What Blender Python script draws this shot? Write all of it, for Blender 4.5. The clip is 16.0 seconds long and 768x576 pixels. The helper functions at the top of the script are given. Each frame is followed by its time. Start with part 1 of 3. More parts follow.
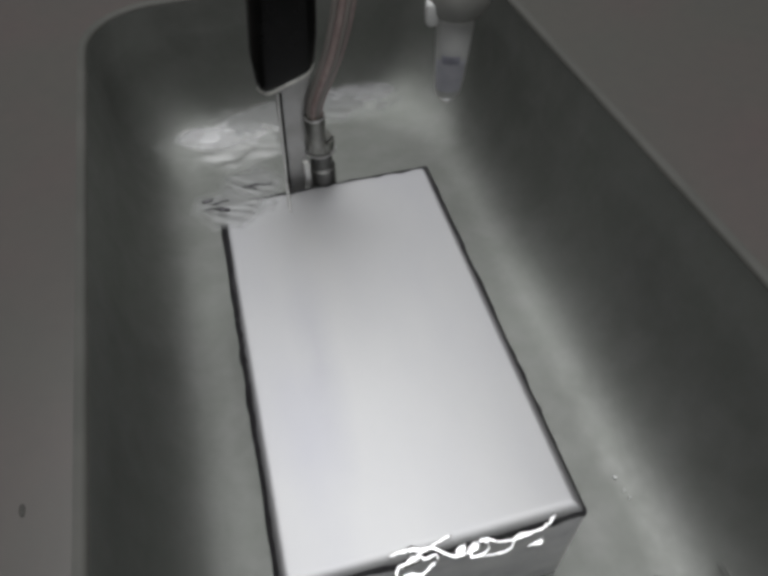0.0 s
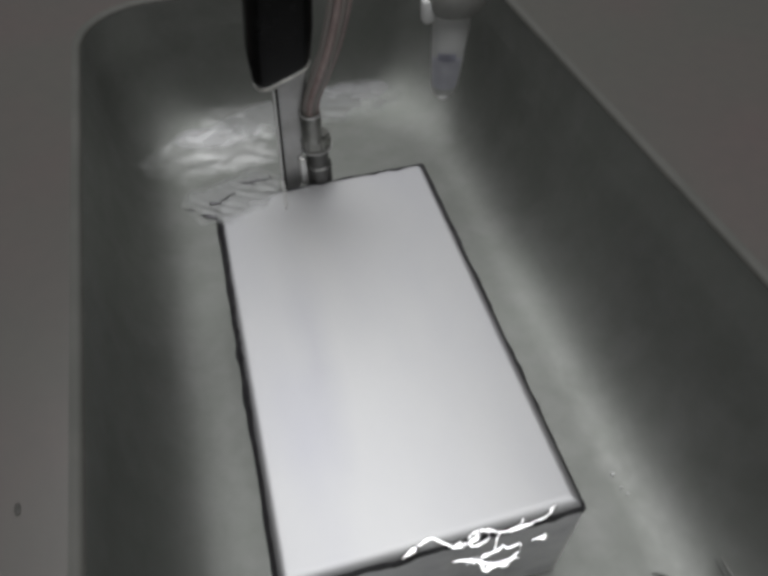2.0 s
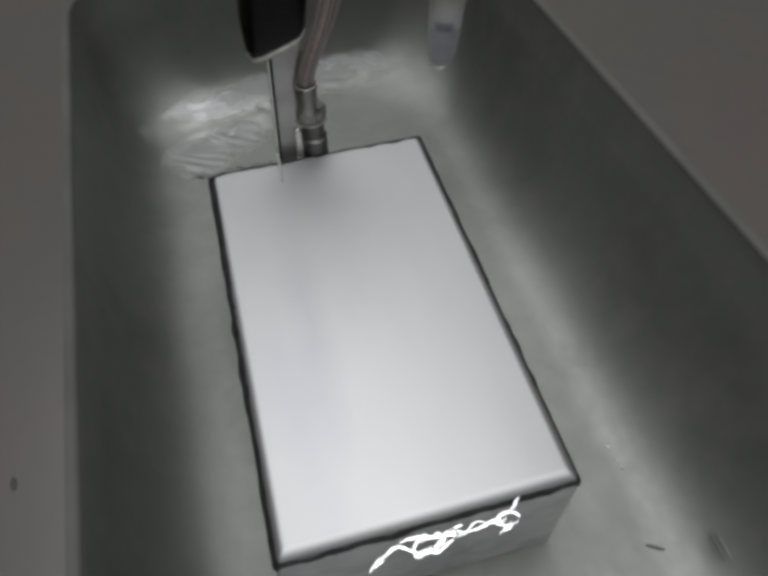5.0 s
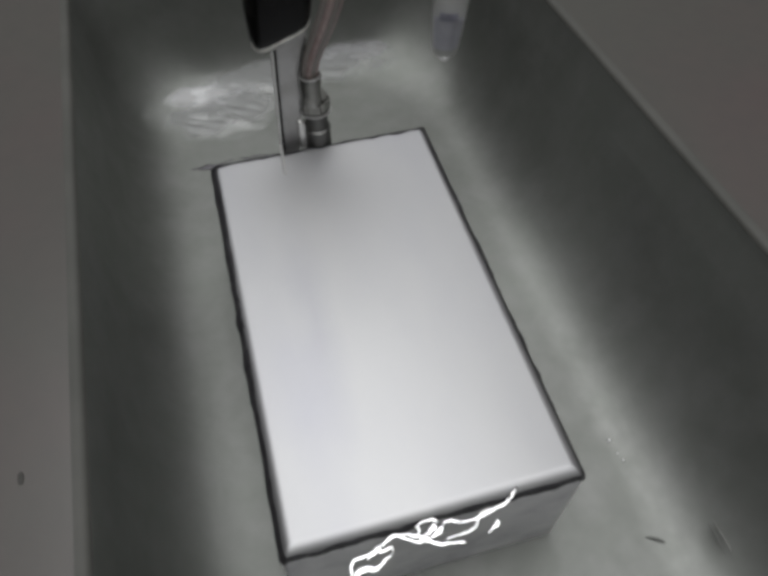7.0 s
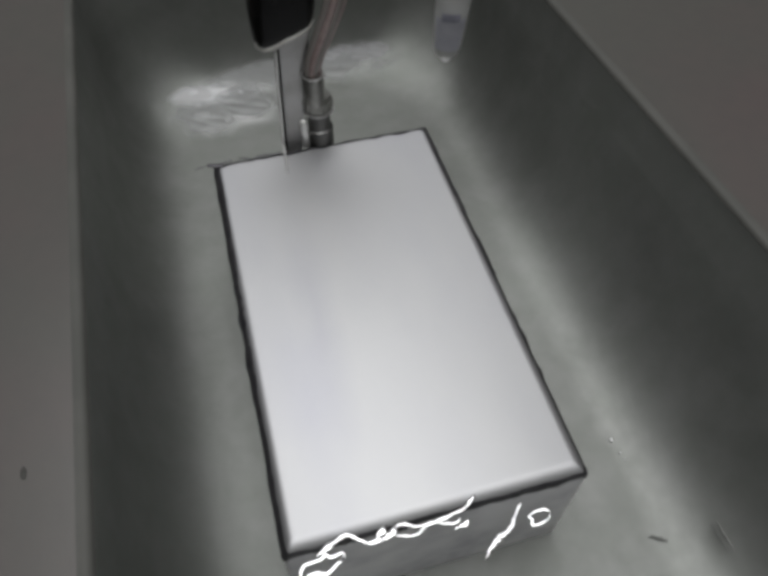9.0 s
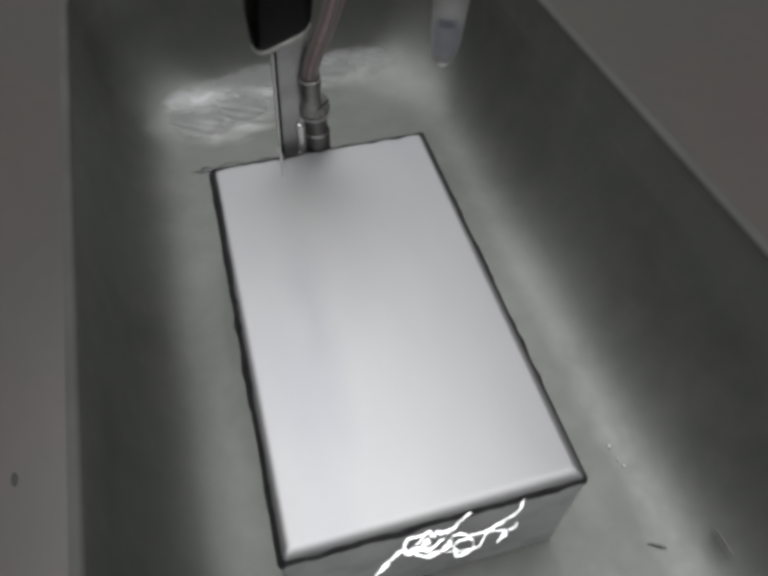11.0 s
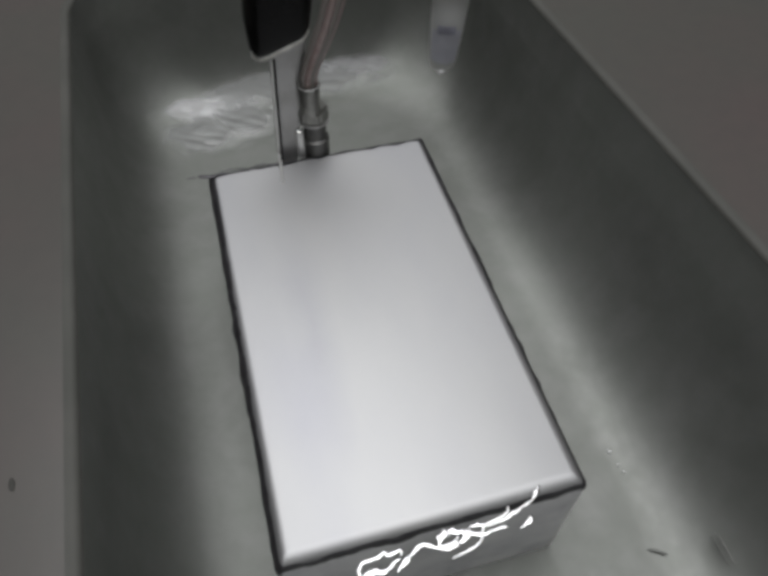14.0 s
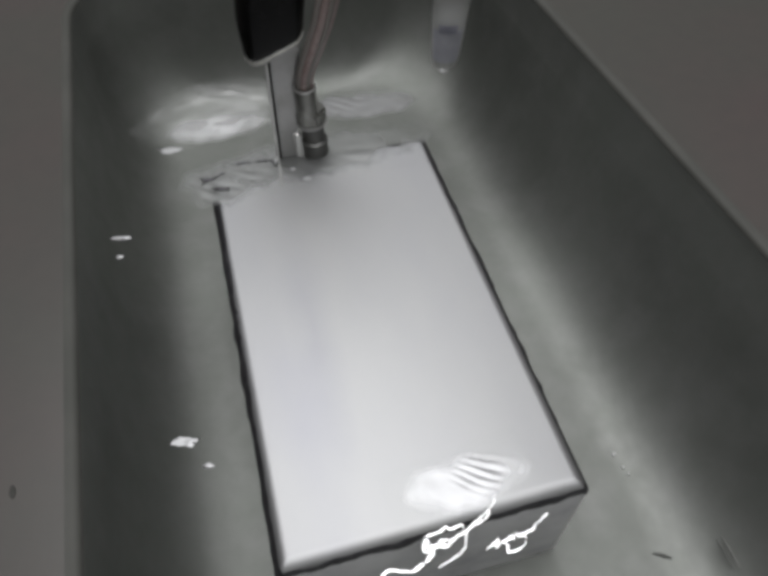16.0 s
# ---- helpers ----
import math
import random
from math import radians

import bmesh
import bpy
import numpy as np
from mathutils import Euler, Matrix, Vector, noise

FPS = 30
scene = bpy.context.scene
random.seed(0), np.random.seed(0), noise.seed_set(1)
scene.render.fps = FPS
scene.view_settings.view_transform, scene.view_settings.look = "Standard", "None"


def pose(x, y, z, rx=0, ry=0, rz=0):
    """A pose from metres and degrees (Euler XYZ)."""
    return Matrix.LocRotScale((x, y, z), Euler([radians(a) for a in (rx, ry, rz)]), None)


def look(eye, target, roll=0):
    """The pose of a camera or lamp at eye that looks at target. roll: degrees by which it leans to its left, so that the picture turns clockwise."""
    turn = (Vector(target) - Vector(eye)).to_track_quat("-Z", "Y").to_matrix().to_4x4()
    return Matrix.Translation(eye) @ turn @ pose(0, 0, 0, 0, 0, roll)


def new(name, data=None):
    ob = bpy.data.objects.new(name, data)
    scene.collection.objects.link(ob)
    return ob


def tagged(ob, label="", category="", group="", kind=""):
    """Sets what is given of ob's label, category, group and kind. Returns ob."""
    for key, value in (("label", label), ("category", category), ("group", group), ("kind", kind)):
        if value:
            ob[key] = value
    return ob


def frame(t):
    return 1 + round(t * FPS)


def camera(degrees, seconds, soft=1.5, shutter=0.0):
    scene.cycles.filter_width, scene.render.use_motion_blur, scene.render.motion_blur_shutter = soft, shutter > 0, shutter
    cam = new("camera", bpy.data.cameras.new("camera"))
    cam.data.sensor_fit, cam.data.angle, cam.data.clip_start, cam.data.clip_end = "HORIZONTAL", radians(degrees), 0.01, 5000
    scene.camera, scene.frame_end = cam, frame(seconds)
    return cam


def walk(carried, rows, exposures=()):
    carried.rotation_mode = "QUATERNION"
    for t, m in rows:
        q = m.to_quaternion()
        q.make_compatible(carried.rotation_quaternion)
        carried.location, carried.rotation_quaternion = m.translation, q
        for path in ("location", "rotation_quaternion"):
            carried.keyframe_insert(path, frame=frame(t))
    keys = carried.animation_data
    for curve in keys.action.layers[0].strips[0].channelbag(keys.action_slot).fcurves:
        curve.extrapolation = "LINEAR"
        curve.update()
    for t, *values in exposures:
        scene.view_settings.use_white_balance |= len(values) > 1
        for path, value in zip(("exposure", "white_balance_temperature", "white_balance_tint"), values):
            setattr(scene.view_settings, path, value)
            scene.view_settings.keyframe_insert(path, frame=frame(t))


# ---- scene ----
cam = camera(58.63, 16.0, soft=4.2)
PATH = [
    (0, (-0.02312, -0.11137, 0.21252), (0.2704, 1.1308, -1.3273), -1.85),
    (0.5, (-0.02320, -0.11056, 0.21217), (0.2736, 1.1272, -1.3305), -1.75),
    (1, (-0.02488, -0.11114, 0.21044), (0.2883, 1.1349, -1.3223), -1.16),
    (1.5, (-0.02389, -0.11079, 0.21081), (0.2810, 1.1322, -1.3261), -1.51),
    (2, (-0.02416, -0.11170, 0.21117), (0.2866, 1.1288, -1.3265), -1.42),
    (2.5, (-0.02383, -0.11327, 0.21152), (0.2875, 1.1270, -1.3263), -1.51),
    (3, (-0.02345, -0.11257, 0.21219), (0.2880, 1.1147, -1.3360), -1.29),
    (3.5, (-0.02569, -0.11176, 0.20967), (0.3045, 1.1049, -1.3430), -0.32),
    (4, (-0.02327, -0.11093, 0.21033), (0.2812, 1.0837, -1.3645), -1.34),
    (6.5, (-0.02574, -0.11024, 0.21011), (0.2850, 1.0519, -1.3877), -0.49),
    (7, (-0.02641, -0.10767, 0.21159), (0.2860, 1.0333, -1.4010), -0.14),
    (7.5, (-0.02720, -0.10804, 0.21119), (0.2879, 1.0323, -1.4014), 0.11),
    (8, (-0.02709, -0.10924, 0.21030), (0.2887, 1.0390, -1.3965), 0.05),
    (8.5, (-0.02698, -0.10902, 0.21038), (0.2858, 1.0411, -1.3956), -0.19),
    (9, (-0.02736, -0.10958, 0.21048), (0.2863, 1.0459, -1.3916), -0.14),
    (11.5, (-0.02882, -0.10913, 0.20814), (0.3146, 1.0642, -1.3747), 0.89),
    (12, (-0.02782, -0.11044, 0.20856), (0.3066, 1.0706, -1.3705), 0.45),
    (12.5, (-0.02770, -0.11019, 0.20763), (0.3064, 1.0761, -1.3675), 0.38),
    (13, (-0.02826, -0.11016, 0.20788), (0.3112, 1.0753, -1.3668), 0.65),
    (13.5, (-0.02756, -0.11030, 0.20888), (0.3058, 1.0744, -1.3677), 0.43),
    (14, (-0.02763, -0.11013, 0.20798), (0.3089, 1.0786, -1.3648), 0.38),
    (14.5, (-0.02714, -0.10922, 0.20815), (0.3070, 1.0763, -1.3675), 0.30),
    (15, (-0.02684, -0.10926, 0.20823), (0.3086, 1.0755, -1.3678), 0.25),
    (15.5, (-0.02632, -0.10887, 0.20862), (0.3051, 1.0752, -1.3688), 0.14),
    (16, (-0.02440, -0.10863, 0.20871), (0.2809, 1.0778, -1.3722), -1.10),
]
walk(cam, [(t, look(eye, target, roll)) for t, eye, target, roll in PATH])

# ---- light: one ceiling panel over the worktop, a dim room round it ----
world = bpy.data.worlds.new("room_air")
scene.world = world
world.use_nodes = True
world.node_tree.nodes["Background"].inputs[0].default_value = (0.85, 0.92, 1.0, 1)
world.node_tree.nodes["Background"].inputs[1].default_value = 0.04


def area_lamp(name, eye, target, sx, sy, watts, colour):
    data = bpy.data.lights.new(name, "AREA")
    data.shape, data.size, data.size_y, data.energy, data.color = "RECTANGLE", sx, sy, watts, colour
    ob = new(name, data)
    ob.matrix_world = look(eye, target)
    return ob


LAMP = (0.04, 0.105, 1.28)
area_lamp("ceiling_lamp", LAMP, (LAMP[0], LAMP[1] + 0.0001, 0), 1.0, 1.50, 18.0, (0.98, 0.985, 0.99))


# ---- materials ----
def material(name, base, rough=0.5, metal=0.0, grain=(), bump=0.0, bump_scale=400.0, stretch=(1, 1, 1), rough_var=0.0, coat=0.0, brushed=0.0):
    """grain: (scale, colour, amount) layers of noise mixed over the base."""
    m = bpy.data.materials.new(name)
    m.use_nodes = True
    n, l = m.node_tree.nodes, m.node_tree.links
    b = n["Principled BSDF"]
    b.inputs["Roughness"].default_value = rough
    b.inputs["Metallic"].default_value = metal
    b.inputs["Coat Weight"].default_value = coat
    b.inputs["Coat Roughness"].default_value = 0.08
    if brushed:
        # fine brushing across the thing draws its reflections out along y
        way = n.new("ShaderNodeCombineXYZ")
        way.inputs[1].default_value = 1
        b.inputs["Anisotropic"].default_value = brushed
        l.new(way.outputs[0], b.inputs["Tangent"])
    co = n.new("ShaderNodeTexCoord")
    mp = n.new("ShaderNodeMapping")
    mp.inputs["Scale"].default_value = stretch
    l.new(co.outputs["Object"], mp.inputs["Vector"])
    last = n.new("ShaderNodeRGB")
    last.outputs[0].default_value = (*base, 1)
    out = last.outputs[0]
    for scale, colour, amount in grain:
        t = n.new("ShaderNodeTexNoise")
        t.inputs["Scale"].default_value, t.inputs["Detail"].default_value = scale, 5
        l.new(mp.outputs[0], t.inputs["Vector"])
        r = n.new("ShaderNodeMapRange")
        r.inputs[1].default_value, r.inputs[2].default_value = 0.38, 0.68
        r.inputs[3].default_value, r.inputs[4].default_value = 0.0, amount
        l.new(t.outputs[0], r.inputs[0])
        x = n.new("ShaderNodeMix")
        x.data_type = "RGBA"
        x.inputs[7].default_value = (*colour, 1)
        l.new(r.outputs[0], x.inputs[0])
        l.new(out, x.inputs[6])
        out = x.outputs[2]
    l.new(out, b.inputs["Base Color"])
    if bump or rough_var:
        t = n.new("ShaderNodeTexNoise")
        t.inputs["Scale"].default_value, t.inputs["Detail"].default_value = bump_scale, 4
        l.new(mp.outputs[0], t.inputs["Vector"])
        if bump:
            p = n.new("ShaderNodeBump")
            p.inputs["Strength"].default_value, p.inputs["Distance"].default_value = bump, 0.001
            l.new(t.outputs[0], p.inputs["Height"])
            l.new(p.outputs[0], b.inputs["Normal"])
        if rough_var:
            r = n.new("ShaderNodeMapRange")
            r.inputs[3].default_value, r.inputs[4].default_value = rough - rough_var, rough + rough_var
            l.new(t.outputs[0], r.inputs[0])
            l.new(r.outputs[0], b.inputs["Roughness"])
    return m


def water_material(name, ior, gloss, bump, scale, soft=0.04, patch=False, thick=None):
    """Clear water: what lies below shows through, the surface shines by its angle."""
    m = bpy.data.materials.new(name)
    m.use_nodes = True
    n, l = m.node_tree.nodes, m.node_tree.links
    n.remove(n["Principled BSDF"])
    if ior > 1:
        body = n.new("ShaderNodeBsdfRefraction")
        body.inputs["IOR"].default_value, body.inputs["Roughness"].default_value = ior, 0.0
    else:
        body = n.new("ShaderNodeBsdfTransparent")
    body.inputs["Color"].default_value = (0.99, 0.992, 0.99, 1)
    shine = n.new("ShaderNodeBsdfGlossy")
    shine.inputs["Roughness"].default_value = soft
    fres = n.new("ShaderNodeFresnel")
    fres.inputs["IOR"].default_value = gloss
    mix = n.new("ShaderNodeMixShader")
    l.new(fres.outputs[0], mix.inputs[0])
    if patch:
        # the ripples die away towards the rim of their patch
        gen, mp, ball = n.new("ShaderNodeTexCoord"), n.new("ShaderNodeMapping"), n.new("ShaderNodeTexGradient")
        ball.gradient_type = "SPHERICAL"
        mp.inputs["Location"].default_value, mp.inputs["Scale"].default_value = (-1, -1, 0), (2, 2, 0)
        spot = n.new("ShaderNodeTexNoise")
        spot.inputs["Scale"].default_value = 90
        edge, add, mul = n.new("ShaderNodeMapRange"), n.new("ShaderNodeMath"), n.new("ShaderNodeMath")
        add.operation, mul.operation = "ADD", "MULTIPLY"
        edge.inputs[1].default_value, edge.inputs[2].default_value = 0.62, 1.0
        l.new(gen.outputs["Generated"], mp.inputs["Vector"])
        l.new(mp.outputs[0], ball.inputs["Vector"])
        l.new(gen.outputs["Object"], spot.inputs["Vector"])
        l.new(ball.outputs["Fac"], add.inputs[0])
        l.new(spot.outputs[0], add.inputs[1])
        l.new(add.outputs[0], edge.inputs[0])
        l.new(edge.outputs[0], mul.inputs[0])
        l.new(fres.outputs[0], mul.inputs[1])
        l.new(mul.outputs[0], mix.inputs[0])
        if thick:
            # a thick swell hides what lies below it
            mul.inputs[1].default_value = 0.82
            for link in [k for k in mul.inputs[1].links]:
                l.remove(link)
            shine.inputs["Color"].default_value = (*thick, 1)
            edge.inputs[1].default_value, edge.inputs[2].default_value = 0.68, 1.05
    l.new(body.outputs[0], mix.inputs[1])
    l.new(shine.outputs[0], mix.inputs[2])
    l.new(mix.outputs[0], n["Material Output"].inputs["Surface"])
    if bump:
        co = n.new("ShaderNodeTexCoord")
        t = n.new("ShaderNodeTexNoise")
        t.inputs["Scale"].default_value, t.inputs["Detail"].default_value = scale, 2
        p = n.new("ShaderNodeBump")
        p.inputs["Strength"].default_value, p.inputs["Distance"].default_value = bump, 0.002
        l.new(co.outputs["Object"], t.inputs["Vector"])
        l.new(t.outputs[0], p.inputs["Height"])
        for node in (body, shine, fres):
            if "Normal" in node.inputs:
                l.new(p.outputs[0], node.inputs["Normal"])
    return m


M_TUB = material("tub_steel", (0.268, 0.278, 0.261), 0.615, 1.0, [(9, (0.197, 0.203, 0.190), 0.7), (24, (0.207, 0.212, 0.201), 0.6), (70, (0.30, 0.302, 0.294), 0.5)],
                 0.06, 260, rough_var=0.06)
M_SCRATCH = material("rubbed_steel", (0.27, 0.272, 0.262), 0.62, 0.9, [(300, (0.16, 0.16, 0.155), 0.6)])
M_LIP = material("lip_steel", (0.078, 0.077, 0.070), 0.7, 0.0, [(40, (0.046, 0.048, 0.042), 0.6), (160, (0.068, 0.069, 0.062), 0.4)], 0.1, 300)
M_DARK_MARK = material("dark_mark_steel", (0.20, 0.205, 0.195), 0.62, 1.0, [(300, (0.16, 0.162, 0.155), 0.6)])
M_TOP = material("worktop", (0.087, 0.083, 0.077), 0.32, 0.0, [(7, (0.086, 0.089, 0.079), 0.9), (14, (0.100, 0.079, 0.078), 0.75), (220, (0.068, 0.067, 0.065), 0.2)],
                 0.03, 700)
# dark base colour in place of the basin walls' reflection on wet edges
M_DARK_REFLECTION = material("dark_wall_reflection", (0.115, 0.11, 0.12), 0.42, 0.85, [(130, (0.06, 0.058, 0.065), 0.7), (600, (0.18, 0.18, 0.19), 0.4)], 0.1, 500)
M_BLOCK = material("block_aluminium", (0.435, 0.435, 0.444), 0.528, 0.9, [(30, (0.395, 0.395, 0.422), 0.6), (45, (0.475, 0.475, 0.472), 0.4)],
                   0.003, 900, (1, 0.45, 1), 0.012, brushed=0.4)


def streak(m, centre, radii, colour, amount):
    """A long faint patch of tone over a material's colour, broken up by noise."""
    n, l = m.node_tree.nodes, m.node_tree.links
    socket = n["Principled BSDF"].inputs["Base Color"]
    under = socket.links[0].from_socket
    co, mp, ball, spot = n.new("ShaderNodeTexCoord"), n.new("ShaderNodeMapping"), n.new("ShaderNodeTexGradient"), n.new("ShaderNodeTexNoise")
    ball.gradient_type = "SPHERICAL"
    mp.inputs["Scale"].default_value = [1 / r for r in radii]
    mp.inputs["Location"].default_value = [-c / r for c, r in zip(centre, radii)]
    spot.inputs["Scale"].default_value, spot.inputs["Detail"].default_value = 70, 3
    mul, fac, mix = n.new("ShaderNodeMath"), n.new("ShaderNodeMath"), n.new("ShaderNodeMix")
    mul.operation = fac.operation = "MULTIPLY"
    mul.use_clamp = True
    fac.inputs[1].default_value = amount
    mix.data_type = "RGBA"
    mix.inputs[7].default_value = (*colour, 1)
    l.new(co.outputs["Object"], mp.inputs["Vector"])
    l.new(co.outputs["Object"], spot.inputs["Vector"])
    l.new(mp.outputs[0], ball.inputs["Vector"])
    l.new(ball.outputs["Fac"], mul.inputs[0])
    l.new(spot.outputs[0], mul.inputs[1])
    l.new(mul.outputs[0], fac.inputs[0])
    l.new(fac.outputs[0], mix.inputs[0])
    l.new(under, mix.inputs[6])
    l.new(mix.outputs[2], socket)


# the clamp handle's blurred reflection, painted dark into the block's top
streak(M_BLOCK, (-0.0165, 0.004, 0.048), (0.0075, 0.050, 0.03), (0.345, 0.345, 0.38), 0.8)
streak(M_BLOCK, (-0.023, -0.022, 0.048), (0.012, 0.026, 0.03), (0.38, 0.38, 0.425), 0.7)
# paler copy of the block's aluminium, for the brightly lit front
M_BLOCK_LIT = material("block_aluminium_lit", (0.86, 0.85, 0.88), 0.55, 0.3, [(60, (0.50, 0.49, 0.54), 0.75), (190, (0.84, 0.83, 0.86), 0.6)], 0.1, 260)
M_BLACK = material("black_plastic", (0.003, 0.003, 0.003), 0.26, 0.0, [(300, (0.01, 0.01, 0.01), 0.5)], 0.05, 900)
M_BLACK.node_tree.nodes["Principled BSDF"].inputs["Specular IOR Level"].default_value = 0.18
M_PALE = material("pale_edge", (0.68, 0.68, 0.64), 0.35, 0.0, [(400, (0.3, 0.3, 0.28), 0.5)])
M_STEEL = material("blade_steel", (0.52, 0.52, 0.515), 0.35, 0.6, [(120, (0.32, 0.315, 0.30), 0.6)], 0.05, 600)
M_BRIGHT = material("bright_edge", (0.9, 0.9, 0.88), 0.25, 0.6, [(500, (0.7, 0.7, 0.7), 0.4)])
M_TIN = material("tinned_lug", (0.33, 0.33, 0.31), 0.34, 1.0, [(300, (0.2, 0.2, 0.19), 0.6)], 0.1, 700)
M_DARK = material("dark_bolt", (0.17, 0.17, 0.165), 0.45, 1.0, [(300, (0.2, 0.2, 0.19), 0.4)], 0.1, 700)
M_COPPER = material("copper_in_sheath", (0.43, 0.34, 0.33), 0.3, 0.3, [(90, (0.22, 0.15, 0.14), 0.7), (700, (0.5, 0.42, 0.4), 0.5)], coat=0.6)
M_SHEATH = material("grey_sheath", (0.23, 0.215, 0.20), 0.3, 0.0, [(200, (0.26, 0.23, 0.22), 0.6)], coat=0.6)
M_TUBE = material("frosted_plastic", (0.76, 0.765, 0.76), 0.4, 0.0, [(80, (0.68, 0.68, 0.68), 0.5)])
M_CAP = material("cap_plastic", (0.35, 0.35, 0.335), 0.5, 0.0, [(150, (0.27, 0.27, 0.255), 0.6)])
M_INK = material("violet_fill", (0.84, 0.84, 0.90), 0.5, 0.0, [(200, (0.74, 0.74, 0.81), 0.6)])
M_INK2 = material("dark_print", (0.60, 0.60, 0.69), 0.5, 0.0, [(300, (0.36, 0.36, 0.43), 0.6)])
# near-white metal for lamp glints that are built as threads
M_GLINT = material("white_glint_metal", (0.95, 0.95, 0.955), 0.30, 1.0, [(300, (0.85, 0.85, 0.87), 0.5)], 0.05, 500)
M_FOAM = material("white_water", (0.98, 0.98, 0.985), 0.22, 0.05, [(400, (0.92, 0.92, 0.94), 0.5)], coat=1.0)
M_SPLASH = material("thin_bright_water", (0.57, 0.57, 0.58), 0.55, 1.0, [(250, (0.50, 0.50, 0.51), 0.7)], 0.1, 300)
M_WATER = water_material("still_water", 1.0, 1.03, 0.05, 60, 0.25)
M_RIPPLE = water_material("rippled_water", 1.0, 2.9, 0.0, 60, 0.42, True)
M_FLOOD = water_material("flooding_water", 1.0, 2.9, 0.0, 60, 0.5, True, (0.34, 0.345, 0.342))
M_GLARE = water_material("pale_glare_water", 1.0, 2.9, 0.0, 60, 0.5, True, (0.66, 0.66, 0.67))
M_FILM = water_material("thin_white_water", 1.0, 2.9, 0.0, 60, 0.45, True, (0.50, 0.50, 0.51))
M_WALL = material("room_paint", (0.20, 0.20, 0.195), 0.8, 0.0, [(3, (0.17, 0.17, 0.165), 0.6)], 0.1, 80)
M_WALL_BOUNCE = material("bounce_paint", (0.42, 0.42, 0.41), 0.8, 0.0, [(3, (0.37, 0.37, 0.36), 0.6)], 0.1, 80)
M_SPECK = material("speck_dirt", (0.045, 0.044, 0.04), 0.8, 0.0, [(500, (0.07, 0.07, 0.065), 0.5)])


# ---- mesh helpers ----
def part(name, bm, mat, parent=None, label="", smooth=True, sheet=False, sharp=38):
    me = bpy.data.meshes.new(name)
    if not sheet:
        bmesh.ops.recalc_face_normals(bm, faces=bm.faces)
    bm.to_mesh(me)
    bm.free()
    me.materials.append(mat)
    if smooth:
        me.shade_smooth()
        me.set_sharp_from_angle(angle=radians(sharp))
    ob = new(name, me)
    if parent:
        ob.parent = parent
    if label:
        ob["label"] = label
    return ob


def rounded(cx, cy, hx, hy, r, z, seg=18):
    out = []
    for sx, sy, a0 in ((1, 1, 0), (-1, 1, 90), (-1, -1, 180), (1, -1, 270)):
        for k in range(seg + 1):
            a = radians(a0 + 90 * k / seg)
            out.append((cx + sx * (hx - r) + r * math.cos(a), cy + sy * (hy - r) + r * math.sin(a), z))
    return out


def loft(rings, cap_first=False, cap_last=False, closed=False):
    bm = bmesh.new()
    vs = [[bm.verts.new(p) for p in ring] for ring in rings]
    pairs = list(zip(vs, vs[1:])) + ([(vs[-1], vs[0])] if closed else [])
    for a, b in pairs:
        for i in range(len(a)):
            j = (i + 1) % len(a)
            bm.faces.new((a[i], a[j], b[j], b[i]))
    if cap_first:
        bm.faces.new(vs[0][::-1])
    if cap_last:
        bm.faces.new(vs[-1])
    return bm


def box(x0, x1, y0, y1, z0, z1, bevel=0.0, seg=3):
    bm = bmesh.new()
    bmesh.ops.create_cube(bm, size=1)
    for v in bm.verts:
        v.co = ((x0 + x1) / 2 + v.co.x * (x1 - x0), (y0 + y1) / 2 + v.co.y * (y1 - y0), (z0 + z1) / 2 + v.co.z * (z1 - z0))
    if bevel:
        bmesh.ops.bevel(bm, geom=bm.edges[:], offset=bevel, segments=seg, affect="EDGES", profile=0.5)
    return bm


def sweep(points, radius, sides=10, flat=1.0, taper=True):
    """A round bar along a line of points; radius: a number or one for each point."""
    pts = [Vector(p) for p in points]
    rad = radius if isinstance(radius, (list, tuple)) else [radius] * len(pts)
    rings, side = [], Vector((0.31, 0.83, 0.47)).normalized()
    for i, p in enumerate(pts):
        d = (pts[min(i + 1, len(pts) - 1)] - pts[max(i - 1, 0)]).normalized()
        u = (side - d * side.dot(d)).normalized()
        w = d.cross(u)
        side = u
        rings.append([p + (u * math.cos(a) + w * math.sin(a) * flat) * rad[i] for a in [2 * math.pi * k / sides for k in range(sides)]])
    return loft(rings, True, True)


def spline(keys, n=24):
    """A smooth line through the given points."""
    p = [Vector(k) for k in keys]
    p = [2 * p[0] - p[1]] + p + [2 * p[-1] - p[-2]]
    out = []
    for i in range(1, len(p) - 2):
        for k in range(n):
            t = k / n
            a, b, c, d = p[i - 1], p[i], p[i + 1], p[i + 2]
            out.append(0.5 * ((2 * b) + (c - a) * t + (2 * a - 5 * b + 4 * c - d) * t * t + (3 * b - a - 3 * c + d) * t ** 3))
    return out + [p[-2]]


def empty(name, loc, label, category, group="", kind=""):
    ob = new(name)
    ob.location = loc
    ob.empty_display_size = 0.01
    return tagged(ob, label, category, group, kind)


def shifted(bm, v):
    bmesh.ops.translate(bm, verts=bm.verts, vec=v)
    return bm


# ---- the tub ----
FLOOR_X, FLOOR_Y = (-0.0735, 0.0888), (-0.128, 0.187)
RIM_X, RIM_Y, RIM_Z = (-0.0765, 0.1088), (-0.146, 0.195), 0.062
